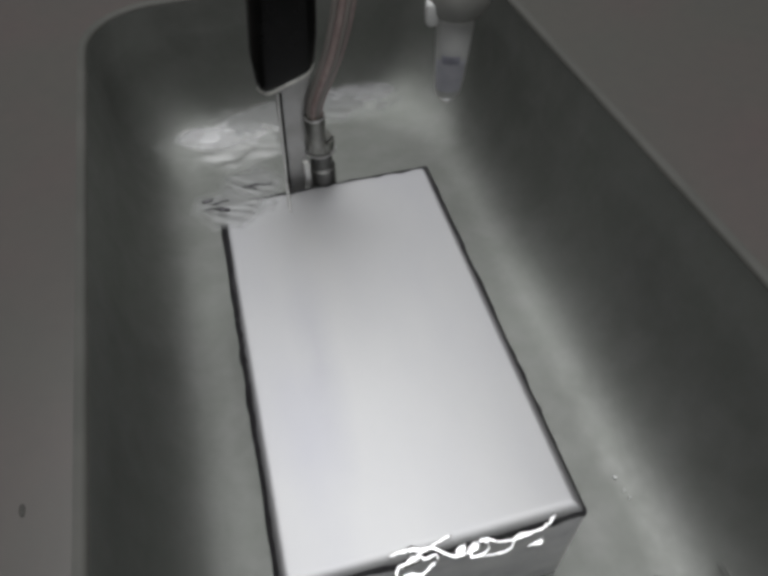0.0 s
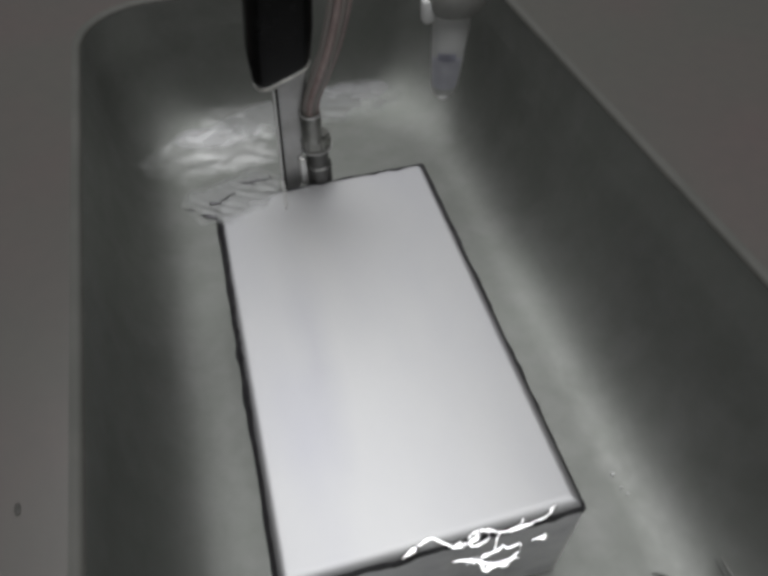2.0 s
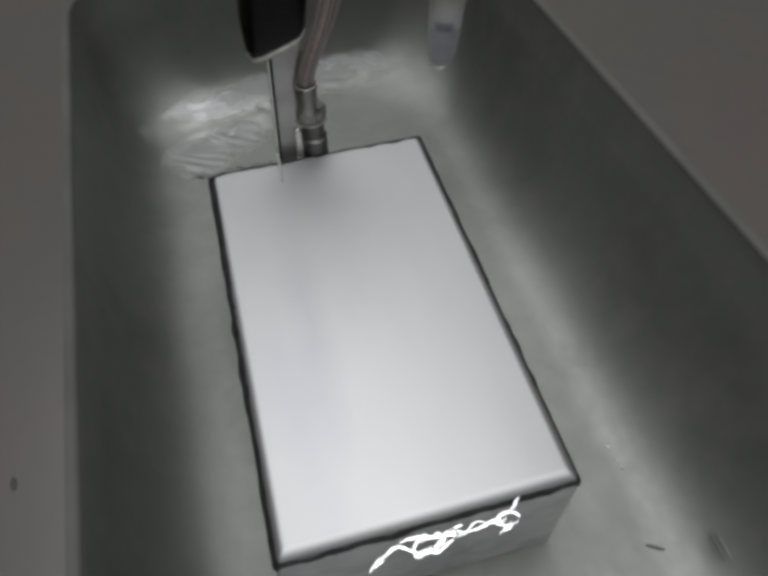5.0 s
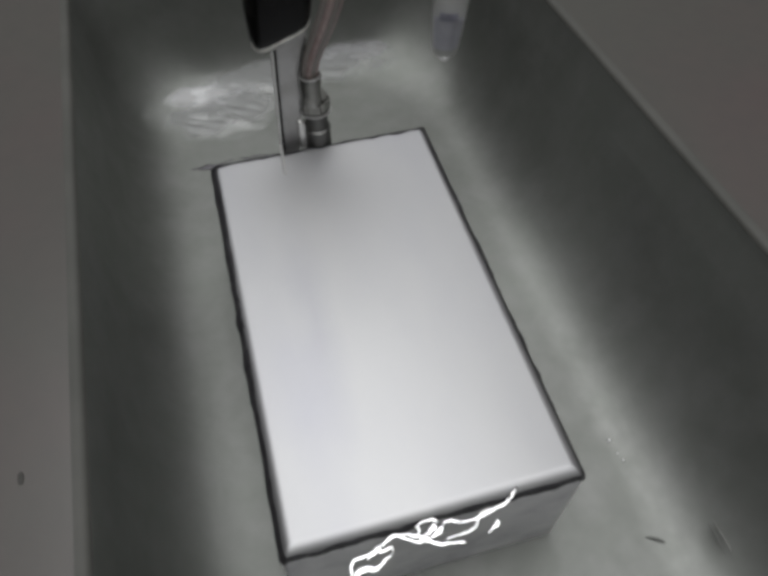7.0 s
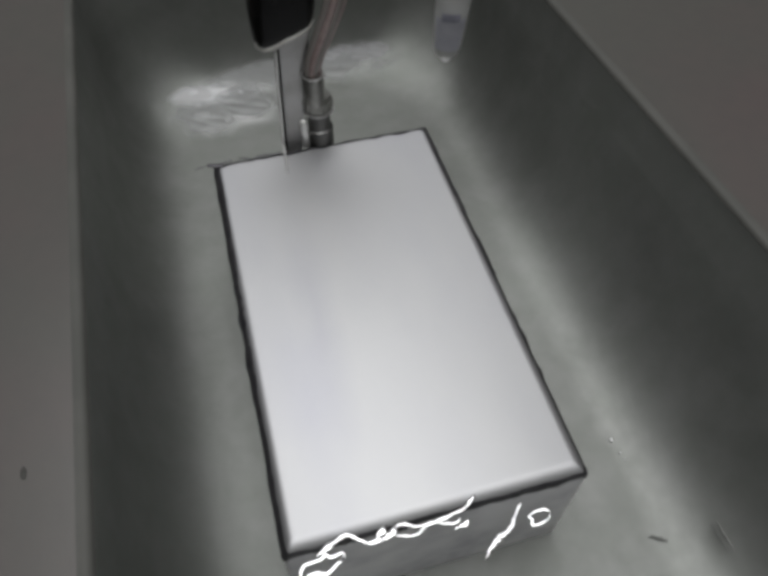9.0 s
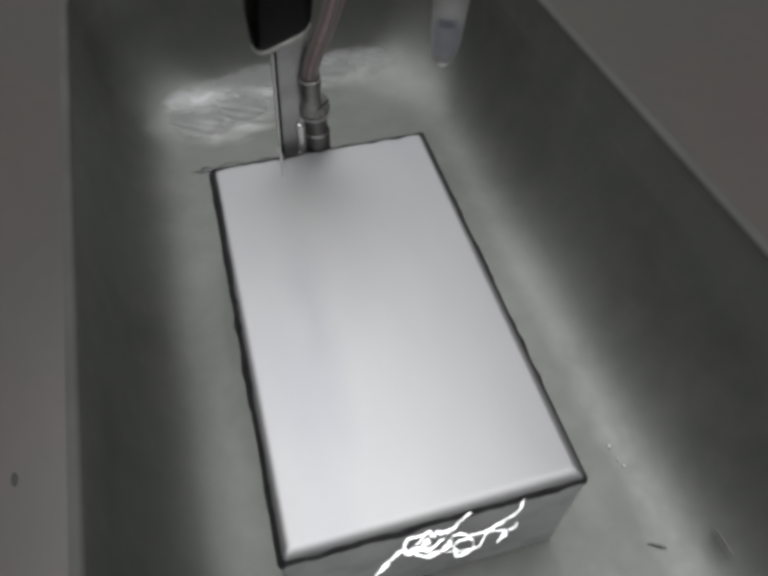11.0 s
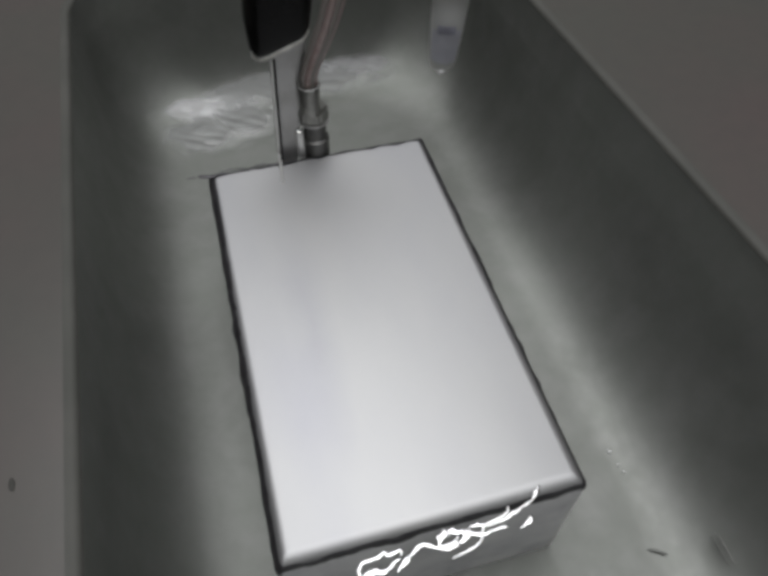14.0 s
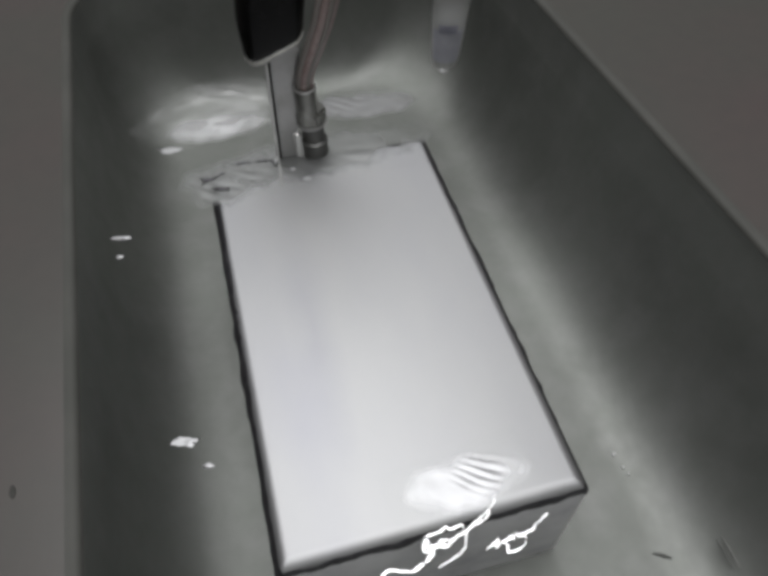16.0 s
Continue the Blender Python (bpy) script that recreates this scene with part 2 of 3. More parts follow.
LEAN_WEST, LEAN_EAST, LEAN_FLOOR = -0.018, -0.0625, -0.018
WATER_Z, BLOCK_Z, GLINT_Z = 0.0474, 0.048, 0.0482


def tub_ring(f, z, r, out=0.0, inset=0.0):
    """One level of the basin: f from the floor (0) to the rim (1); the side walls close in a little towards the back."""
    x0 = FLOOR_X[0] + (RIM_X[0] - FLOOR_X[0]) * f - out + 0.030 * inset
    x1 = FLOOR_X[1] + (RIM_X[1] - FLOOR_X[1]) * f + out - 0.0240 * inset
    y0 = FLOOR_Y[0] + (RIM_Y[0] - FLOOR_Y[0]) * f - out + 0.022 * inset
    y1 = FLOOR_Y[1] + (RIM_Y[1] - FLOOR_Y[1]) * f + out - 0.017 * inset
    east = LEAN_FLOOR + (LEAN_EAST - LEAN_FLOOR) * f
    ring = []
    # the fold sweeps wider round the far eastern corner
    for cx, cy, rr, a0 in ((x1, y1, r * (1 + 0.5 * inset), 0), (x0, y1, r, 90), (x0, y0, r, 180), (x1, y0, r, 270)):
        rr = max(0.004, rr + out)
        cx, cy = cx + (rr if cx == x0 else -rr), cy + (rr if cy == y0 else -rr)
        for k in range(19):
            a = radians(a0 + 5 * k)
            x, y = cx + rr * math.cos(a), cy + rr * math.sin(a)
            u = (x - x0) / (x1 - x0)
            ring.append((x + (LEAN_WEST + (east - LEAN_WEST) * u) * y, y, z))
    return ring


def build_tub():
    tub = empty("basin", (0, 0, 0), "grey brushed steel basin with rounded corners, filled with water", "basin")
    knee, steps = 0.66, 22
    rings = [tub_ring(0, 0.0, 0.028, 0, 1.12), tub_ring(0, 0.0, 0.034, 0, 1.0)]
    for k in range(1, steps + 1):
        t = k / steps
        rings.append(tub_ring(t * t * knee, t * t * knee * RIM_Z, 0.034, 0, (1 - t) ** 2))
    for k in range(1, 7):
        t = knee + (1 - knee) * k / 6
        rings.append(tub_ring(t, RIM_Z * t - 0.0022 * k / 6, 0.034 - 0.004 * (t - knee) / (1 - knee)))
    # the rolled rim
    fold = [(0.0002, -0.0012), (0.0006, -0.0004), (0.0012, 0.0001)]
    rings += [tub_ring(1, RIM_Z + z, 0.03, o) for o, z in fold]
    rings.append(tub_ring(1, RIM_Z - 0.0015, 0.03, 0.0013))
    for k in range(steps, -1, -2):
        t = k / steps
        rings.append(tub_ring(t * t * knee, t * t * knee * RIM_Z - 0.002 + 0.001 * t, 0.034, 0.0012 * t, (1 - t) ** 2))
    rings.append(tub_ring(0, -0.002, 0.028, 0, 1.12))
    part("body", loft(rings, True, True), M_TUB, tub)
    lip = [tub_ring(1, RIM_Z + z, 0.03, o) for o, z in ((0.0001, -0.0012), (0.0003, -0.0006), (0.0008, 0.0000), (0.0014, 0.0003), (0.0022, 0.00045), (0.0034, 0.00045))]
    part("rim", loft(lip), M_LIP, tub, "dull steel rolled rim")
    return tub


BASIN = build_tub()


def build_water():
    """One sheet of still water inside the basin."""
    f = WATER_Z / RIM_Z
    bm = bmesh.new()
    bm.faces.new([bm.verts.new(p) for p in tub_ring(f, WATER_Z, 0.028)])
    ob = tagged(part("water", bm, M_WATER, sheet=True), "clear shallow water filling the basin round the block", "water", kind="structure")
    ob.visible_shadow = False
    return ob


build_water()


def build_worktop():
    rings = [tub_ring(1, 0.030, 0.03, 0.0018), tub_ring(1, RIM_Z + 0.0003, 0.03, 0.0018)]
    big = rounded(0.0, 0.0, 1.6, 1.5, 0.004, RIM_Z + 0.0003)
    low = rounded(0.0, 0.0, 1.6, 1.5, 0.004, 0.030)
    bm = loft(rings + [big, low], closed=True)
    return tagged(part("worktop", bm, M_TOP), "matt warm grey worktop round the sunk basin", "worktop", kind="structure")


build_worktop()


def build_room():
    w, d, lo, hi = 1.6, 1.5, -0.86, 1.40
    for name, b in (("wall_north", (-w, w, d, d + 0.1, lo, hi)), ("wall_south", (-w, w, -d - 0.1, -d, lo, hi)),
                    ("wall_west", (-w - 0.1, -w, -d, d, lo, hi)), ("wall_east", (w, w + 0.1, -d, d, lo, hi)),
                    ("floor", (-w, w, -d, d, lo - 0.1, lo)), ("ceiling", (-w, w, -d, d, hi, hi + 0.1))):
        # the unseen south wall is paler, to bounce light onto basin and block
        tagged(part(name, box(*b), M_WALL_BOUNCE if name == "wall_south" else M_WALL, smooth=False), "plain painted room surface, unseen, bounces light", name.split("_")[0], kind="structure")


build_room()

# ---- the block ----
BX, BCX, BY0, BY1 = 0.0389, 0.0003, -0.0605, 0.0755


def build_block():
    block = empty("metal_block", (0, 0, 0), "solid silver aluminium block standing in shallow water", "metal block")
    rad = 0.0037
    def plan(o, z, grow=0.0):
        return rounded(BCX, (BY0 + BY1) / 2, BX + o + grow, (BY1 - BY0) / 2 + o + grow, max(0.0006, 0.0016 + 0.4 * o) + grow, z, 5)
    rings = [plan(-0.0005, 0.0), plan(0.0, 0.0008)]
    for k in range(11):
        a = radians(90 * (1 - k / 10))
        rings.append(plan(-rad + rad * math.sin(a), BLOCK_Z - rad + rad * math.cos(a)))
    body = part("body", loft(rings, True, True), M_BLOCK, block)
    # the upright sides stand under water; their brightness is painted as a paler aluminium
    body.data.materials.append(M_BLOCK_LIT)
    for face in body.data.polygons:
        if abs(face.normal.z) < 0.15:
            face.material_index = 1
    # the wet rounded upper edge; its dark colour stands in for the walls' reflection
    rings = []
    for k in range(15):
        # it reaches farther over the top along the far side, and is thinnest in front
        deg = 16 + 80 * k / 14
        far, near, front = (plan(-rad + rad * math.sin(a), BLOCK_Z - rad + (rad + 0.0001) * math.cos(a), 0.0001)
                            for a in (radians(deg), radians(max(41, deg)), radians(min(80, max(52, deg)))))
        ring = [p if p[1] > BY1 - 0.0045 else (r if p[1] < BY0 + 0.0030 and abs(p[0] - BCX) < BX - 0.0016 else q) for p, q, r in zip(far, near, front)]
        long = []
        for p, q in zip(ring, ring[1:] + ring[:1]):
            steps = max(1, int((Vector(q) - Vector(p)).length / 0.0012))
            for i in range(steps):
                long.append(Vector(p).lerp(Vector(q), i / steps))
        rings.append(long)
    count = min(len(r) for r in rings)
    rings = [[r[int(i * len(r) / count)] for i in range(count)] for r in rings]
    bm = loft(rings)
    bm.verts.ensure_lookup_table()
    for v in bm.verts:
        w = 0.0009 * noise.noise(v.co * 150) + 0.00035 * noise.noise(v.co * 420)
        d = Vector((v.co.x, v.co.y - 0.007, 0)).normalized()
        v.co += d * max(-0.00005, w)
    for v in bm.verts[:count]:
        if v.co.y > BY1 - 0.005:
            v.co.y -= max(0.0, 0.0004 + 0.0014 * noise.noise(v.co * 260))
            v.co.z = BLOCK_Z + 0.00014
    part("dark_wet_reflection", bm, M_DARK_REFLECTION, block, "rounded wet edge, its dark reflection painted")
    return block


build_block()


# ---- the contact clamp at the far edge of the block ----
def build_clamp():
    c = empty("contact_clamp", (0, 0, 0), "black-handled steel contact clamp with bare copper cable", "clamp")
    y = 0.0785
    # handle: tapered black grip with a slanted lower end
    rings = []
    for z, x0, x1, dep in ((0.0, -0.0158, 0.0002, 0.0046), (0.0012, -0.0166, 0.0012, 0.0054), (0.003, -0.0172, 0.0018, 0.0058), (0.012, -0.0174, 0.0032, 0.0062),
                           (0.026, -0.0158, 0.0044, 0.0064), (0.05, -0.0138, 0.0052, 0.0064), (0.085, -0.0125, 0.0055, 0.006)):
        ring = []
        for px, py, _ in rounded((x0 + x1) / 2, y, (x1 - x0) / 2, dep, 0.0040, 0, 5):
            u = (px - x0) / (x1 - x0)
            ring.append((px, py, 0.0880 + z + 0.0060 * u ** 1.3 * (1 if z < 0.03 else 0.3)))
        rings.append(ring)
    part("handle", loft(rings, True, True), M_BLACK, c, "glossy black plastic handle")
    low = [Vector(p).lerp(Vector(q), 0.4) + Vector((0, -0.0001, -0.0001)) for p, q in zip(rings[0], rings[1])]
    part("handle_rim", sweep(low + [low[0]], 0.00088, 8), M_PALE, c, "pale rim round the handle's end")
    # blade, leaning a little
    def leaning(bm):
        for v in bm.verts:
            v.co.x += max(0.0, v.co.z - 0.046) * 0.045
        return bm
    bm = bmesh.new()
    bm = loft([[(x0, y0, z) for x0, y0 in ((-0.0125, y - 0.0012), (xr, y - 0.0012), (xr, y + 0.0002), (-0.0125, y + 0.0002))] for z, xr in ((0.0005, -0.0068), (0.046, -0.0066), (0.060, -0.0052), (0.074, -0.0028), (0.0900, -0.0022))], True, True)
    part("blade", leaning(bm), M_STEEL, c, "dull steel blade")
    edge = [(-0.0131, y - 0.0016, z) for z in (0.0005, 0.030, 0.046, 0.060, 0.075, 0.0850, 0.0875)]
    part("blade_edge", leaning(sweep(edge, [0.0006] * 5 + [0.0007, 0.0004], 8)), M_BRIGHT, c, "bright edge of the blade")
    dark_line = [(-0.0121, y - 0.0014, z) for z in (0.046, 0.060, 0.075, 0.086)]
    part("blade_dark_line", leaning(sweep(dark_line, 0.00042, 6)), M_BLACK, c, "dark line beside the edge")
    # the blade edge's reflection on the block, modelled as a bright wire
    edge_reflection = [(-0.0131, y - 0.001, 0.0490), (-0.0136, 0.070, 0.0486), (-0.0142, 0.0630, 0.0484)]
    part("edge_reflection", sweep(spline(edge_reflection, 6), 0.0006, 8), M_BRIGHT, c, "thin bright line for the blade edge's reflection")
    # added bright piece in place of a white reflection between blade and bolt
    part("bright_wedge", box(-0.0066, -0.0036, y - 0.0030, y - 0.0004, 0.0460, 0.0580, 0.0010, 3), M_BRIGHT, c, "added bright wedge for a white reflection")
    # lug: crimped barrel, shoulder, nut and bolt
    ly = y - 0.003
    lug = part("cable_lug", sweep([(-0.0011, ly, 0.0655), (-0.0010, ly, 0.0662), (-0.0008, ly, 0.0700), (-0.0007, ly, 0.0752), (-0.0006, ly, 0.0762)],
                                  [0.0030, 0.0034, 0.0033, 0.0036, 0.0034], 20), M_TIN, c, "tinned crimped cable lug")
    part("barrel_lip", sweep([(-0.0006 + 0.0034 * math.cos(a), ly + 0.0034 * math.sin(a), 0.0762) for a in [k * math.pi / 10 for k in range(21)]],
                             0.00040, 8), M_STEEL, lug)
    nut = bmesh.new()
    bmesh.ops.create_cone(nut, cap_ends=True, segments=6, radius1=0.0056, radius2=0.0056, depth=0.0050)
    bmesh.ops.bevel(nut, geom=nut.edges[:], offset=0.0008, segments=2, affect="EDGES")
    bmesh.ops.rotate(nut, verts=nut.verts, matrix=Matrix.Rotation(radians(17), 3, "Z"))
    part("nut", shifted(nut, (0.0003, y - 0.001, 0.0640)), M_TIN, c, "tinned hexagon nut")
    part("bolt", sweep([(0.0004, y - 0.001, 0.0008), (0.0004, y - 0.001, 0.050), (0.0005, y - 0.001, 0.0535), (0.0004, y - 0.001, 0.054), (0.0004, y - 0.001, 0.0615)],
                       [0.0046, 0.0046, 0.0046, 0.0039, 0.0039], 16), M_DARK, c, "dark threaded bolt")
    washer = bmesh.new()
    bmesh.ops.create_cone(washer, cap_ends=True, segments=24, radius1=0.0055, radius2=0.0055, depth=0.0010)
    bmesh.ops.bevel(washer, geom=[e for e in washer.edges if e.calc_face_angle(0) > 1], offset=0.0003, segments=2, affect="EDGES")
    part("washer", shifted(washer, (0.0003, y - 0.001, 0.0612)), M_STEEL, c, "dull steel washer")
    # four insulated copper cores side by side
    for ox, oy, mat in ((-0.0022, 0, M_SHEATH), (-0.0006, -0.0012, M_COPPER), (0.001, -0.001, M_SHEATH), (0.0024, 0.0002, M_COPPER)):
        line = [(-0.0006 + ox * 0.7, ly + oy * 0.7, 0.0735), (0.0000 + ox * 0.8, ly + oy * 0.8, 0.0805), (0.0038 + ox, ly + oy, 0.0895),
                (0.0078 + ox * 1.1, ly + oy, 0.099), (0.0118 + ox * 1.2, ly + 0.001 + oy, 0.112), (0.015 + ox * 1.2, y + oy, 0.128), (0.013 + ox, y + oy, 0.170)]
        part("cable_core", sweep(spline(line, 8), 0.00115, 10), mat, c, "copper core in clear sheath" if mat is M_COPPER else "grey sheathed core")
    return c


CLAMP = build_clamp()


# ---- the sample tube that hangs over the far corner ----
def build_tube():
    c = empty("sample_tube", (0.0585, 0.112, 0.0488), "frosted plastic tube with violet filling and a broad cap", "tube")
    lean = 0.05

    def turned(profile, sides=28):
        return loft([[(r * math.cos(a) + lean * z, r * math.sin(a), z) for a in [2 * math.pi * k / sides for k in range(sides)]] for z, r in profile], True, True)

    def panel(rows, a0, a1, thick):
        """A curved plate on the tube's side between two angles."""
        bm = bmesh.new()
        grid = []
        for z, r in rows:
            grid.append([bm.verts.new(((r + thick) * math.cos(radians(a)) + lean * z, (r + thick) * math.sin(radians(a)), z)) for a in np.linspace(a0, a1, 9)])
        for u, v in zip(grid, grid[1:]):
            for k in range(8):
                bm.faces.new((u[k], u[k + 1], v[k + 1], v[k]))
        bmesh.ops.solidify(bm, geom=bm.faces[:], thickness=0.0002)
        return bm
    part("tube_body", turned([(0.0, 0.0030), (0.0008, 0.0044), (0.004, 0.0053), (0.012, 0.0061), (0.028, 0.0069), (0.040, 0.0072)]), M_TUBE, c)
    part("filling", panel([(0.0050, 0.0054), (0.008, 0.0057), (0.012, 0.0061), (0.0188, 0.0065)], -165, -60, 0.0005), M_INK, c, "violet filling")
    part("print_band", panel([(0.0180, 0.0064), (0.0195, 0.0065), (0.0212, 0.0066)], -140, -85, 0.0008), M_INK2, c, "dark printed mark")
    part("cap", turned([(0.0355, 0.0078), (0.0362, 0.0100), (0.039, 0.0118), (0.044, 0.0126), (0.050, 0.0122), (0.052, 0.0105)]), M_CAP, c, "dull white cap")
    part("cap_tab", box(-0.0112, -0.0060, -0.006, -0.001, 0.0335, 0.0430, 0.0018, 3), M_TUBE, c)
    drop = bmesh.new()
    bmesh.ops.create_icosphere(drop, subdivisions=3, radius=0.0016)
    for v in drop.verts:
        v.co.z *= 0.7
        v.co.x *= 1.4
    part("tip_drop", shifted(drop, (-0.0010, -0.0032, 0.0005)), M_FOAM, c, "bright wet tip")
    arm = [(0.0025, 0, 0.050), (0.003, 0.004, 0.062), (0.004, 0.03, 0.070), (0.006, 0.085, 0.060), (0.007, 0.100, 0.018)]
    part("hanger", sweep(spline(arm, 8), 0.0018, 10), M_CAP, c)
    return c


build_tube()


# ---- small marks ----
def build_marks():
    bm = bmesh.new()
    bmesh.ops.create_icosphere(bm, subdivisions=2, radius=1)
    for v in bm.verts:
        v.co = (v.co.x * 0.0007 * (1 + 0.2 * noise.noise(v.co * 2)), v.co.y * 0.0017, v.co.z * 0.0003)
    speck = tagged(part("dirt_speck", bm, M_SPECK), "small dark speck of dirt lying on the worktop", "dirt")
    speck.matrix_basis = pose(-0.0903, -0.0315, RIM_Z + 0.0005, 0, 0, 4)
    # the last dark mark is painted shade in the basin's corner crease
    for name, mat, line, r in (("scratch", M_SCRATCH, ((0.0830, -0.0721, 0.0097), (0.0824, -0.0769, 0.0112), (0.0817, -0.0816, 0.0127)), 0.0004),
                               ("dark_mark", M_DARK_MARK, ((0.0818, -0.0722, 0.0086), (0.0812, -0.0768, 0.0101), (0.0806, -0.0814, 0.0115)), 0.0003),
                               ("dark_mark", M_DARK_MARK, ((0.0660, -0.0693, 0.0002), (0.0680, -0.0703, 0.0006), (0.0705, -0.0722, 0.0014)), 0.0005)):
        pts = spline(line, 6)
        bm = sweep(pts, [r * (0.25 + 0.75 * math.sin(math.pi * (k + 0.5) / len(pts))) for k in range(len(pts))], 8)
        part(name, bm, mat, BASIN, "pale scratch" if name == "scratch" else "dark mark, partly crease shade")
    for x, y, z, r in ((0.0692, -0.0381, 0.0005, 0.0005), (0.0698, -0.0430, 0.0006, 0.0003), (0.0705, -0.0455, 0.0008, 0.0003)):
        bm = bmesh.new()
        bmesh.ops.create_icosphere(bm, subdivisions=2, radius=r)
        part("pale_fleck", shifted(bm, (x, y, z + 0.0003)), M_FOAM, BASIN, "small pale fleck")


build_marks()


# ---- moving water ----
def build_ripple(w, d, amp, wave, seed):
    """A rigid patch of wave crests, most in its middle."""
    n = 110
    bm = bmesh.new()
    vs, high = [], []
    for j in range(n + 1):
        for i in range(n + 1):
            u, v = i / n * 2 - 1, j / n * 2 - 1
            x, y = u * w / 2, v * d / 2
            rr = math.hypot(u, v)
            fade = max(0.0, 1 - rr * rr) ** 1.5
            p = y / wave + 0.3 * x / wave + 2.2 * noise.noise(Vector((x * 40, y * 40, seed))) + 0.5 * noise.noise(Vector((x * 110, y * 90, seed + 5)))
            p -= math.floor(p)
            h = p / 0.72 if p < 0.72 else (1 - p) / 0.28
            h = h * h * (3 - 2 * h) * (0.55 + 0.9 * noise.noise(Vector((x * 80, y * 130, seed + 8.1))))
            h += 0.25 * noise.noise(Vector((x * 150, y * 260, seed + 3.3)))
            vs.append(bm.verts.new((x, y, amp * h * (0.3 + 0.7 * fade))))
            high.append(fade)
    for j in range(n):
        for i in range(n):
            a = j * (n + 1) + i
            if high[a] > 0.02:
                bm.faces.new((vs[a], vs[a + 1], vs[a + n + 2], vs[a + n + 1]))
    for v in [v for v in bm.verts if not v.link_faces]:
        bm.verts.remove(v)
    ob = tagged(part("water_ripple", bm, M_RIPPLE, sheet=True), "soft glinting ripples on the water beside the clamp", "ripple", "ripples on the water")
    ob.visible_shadow = False
    return ob


def build_swell(w, d, amp, wave, seed, mat=M_FLOOD):
    """A low swell of water that runs over the far end of the block."""
    n = 90
    bm = bmesh.new()
    vs = []
    for j in range(n + 1):
        for i in range(n + 1):
            u, v = i / n * 2 - 1, j / n * 2 - 1
            x, y = u * w / 2, v * d / 2
            fade = max(0.0, 1 - u * u) * max(0.0, 1 - v * v)
            calm = max(0.0, 0.25 + 1.3 * noise.noise(Vector((x * 70, y * 70, seed + 2))))
            h = math.sin((0.8 * x + y) * 2 * math.pi / wave + 7 * noise.noise(Vector((x * 75, y * 75, seed)))) * calm
            h += 1.1 * noise.noise(Vector((x * 170, y * 210, seed + 9)))
            vs.append(bm.verts.new((x, y, amp * (h + 1) * fade)))
    for j in range(n):
        for i in range(n):
            a = j * (n + 1) + i
            bm.faces.new((vs[a], vs[a + 1], vs[a + n + 2], vs[a + n + 1]))
    ob = tagged(part("water_swell", bm, mat, sheet=True), "white swell of water, froth and painted glare" if mat is not M_FLOOD else "grey rippled swell of water washing over the block's corner", "water swell", "swells on the water")
    ob.visible_shadow = False
    return ob


CORNER_SWELL = build_swell(0.034, 0.030, 0.00010, 0.0045, 4)
END_SWELL = build_swell(0.098, 0.030, 0.00010, 0.0055, 6)
SIDE_SWELL = build_swell(0.030, 0.026, 0.00010, 0.0045, 8)
FRONT_SWELL = build_swell(0.038, 0.018, 0.00022, 0.0028, 17, M_FILM)
EAST_SWELL = build_swell(0.060, 0.020, 0.00006, 0.0045, 14, M_FILM)
# its pale colour stands in for lamp glare on the water behind the block
BACK_SWELL = build_swell(0.046, 0.020, 0.00006, 0.0050, 12, M_GLARE)


RIPPLES = [(build_ripple(0.064, 0.046, 0.0007, 0.0150, 1), (-0.030, 0.106, 0.0480)),
           (build_ripple(0.040, 0.030, 0.0007, 0.0060, 2), (-0.030, 0.097, 0.0480)),
           (build_ripple(0.052, 0.030, 0.0005, 0.0120, 3), (-0.026, 0.113, 0.0480))]


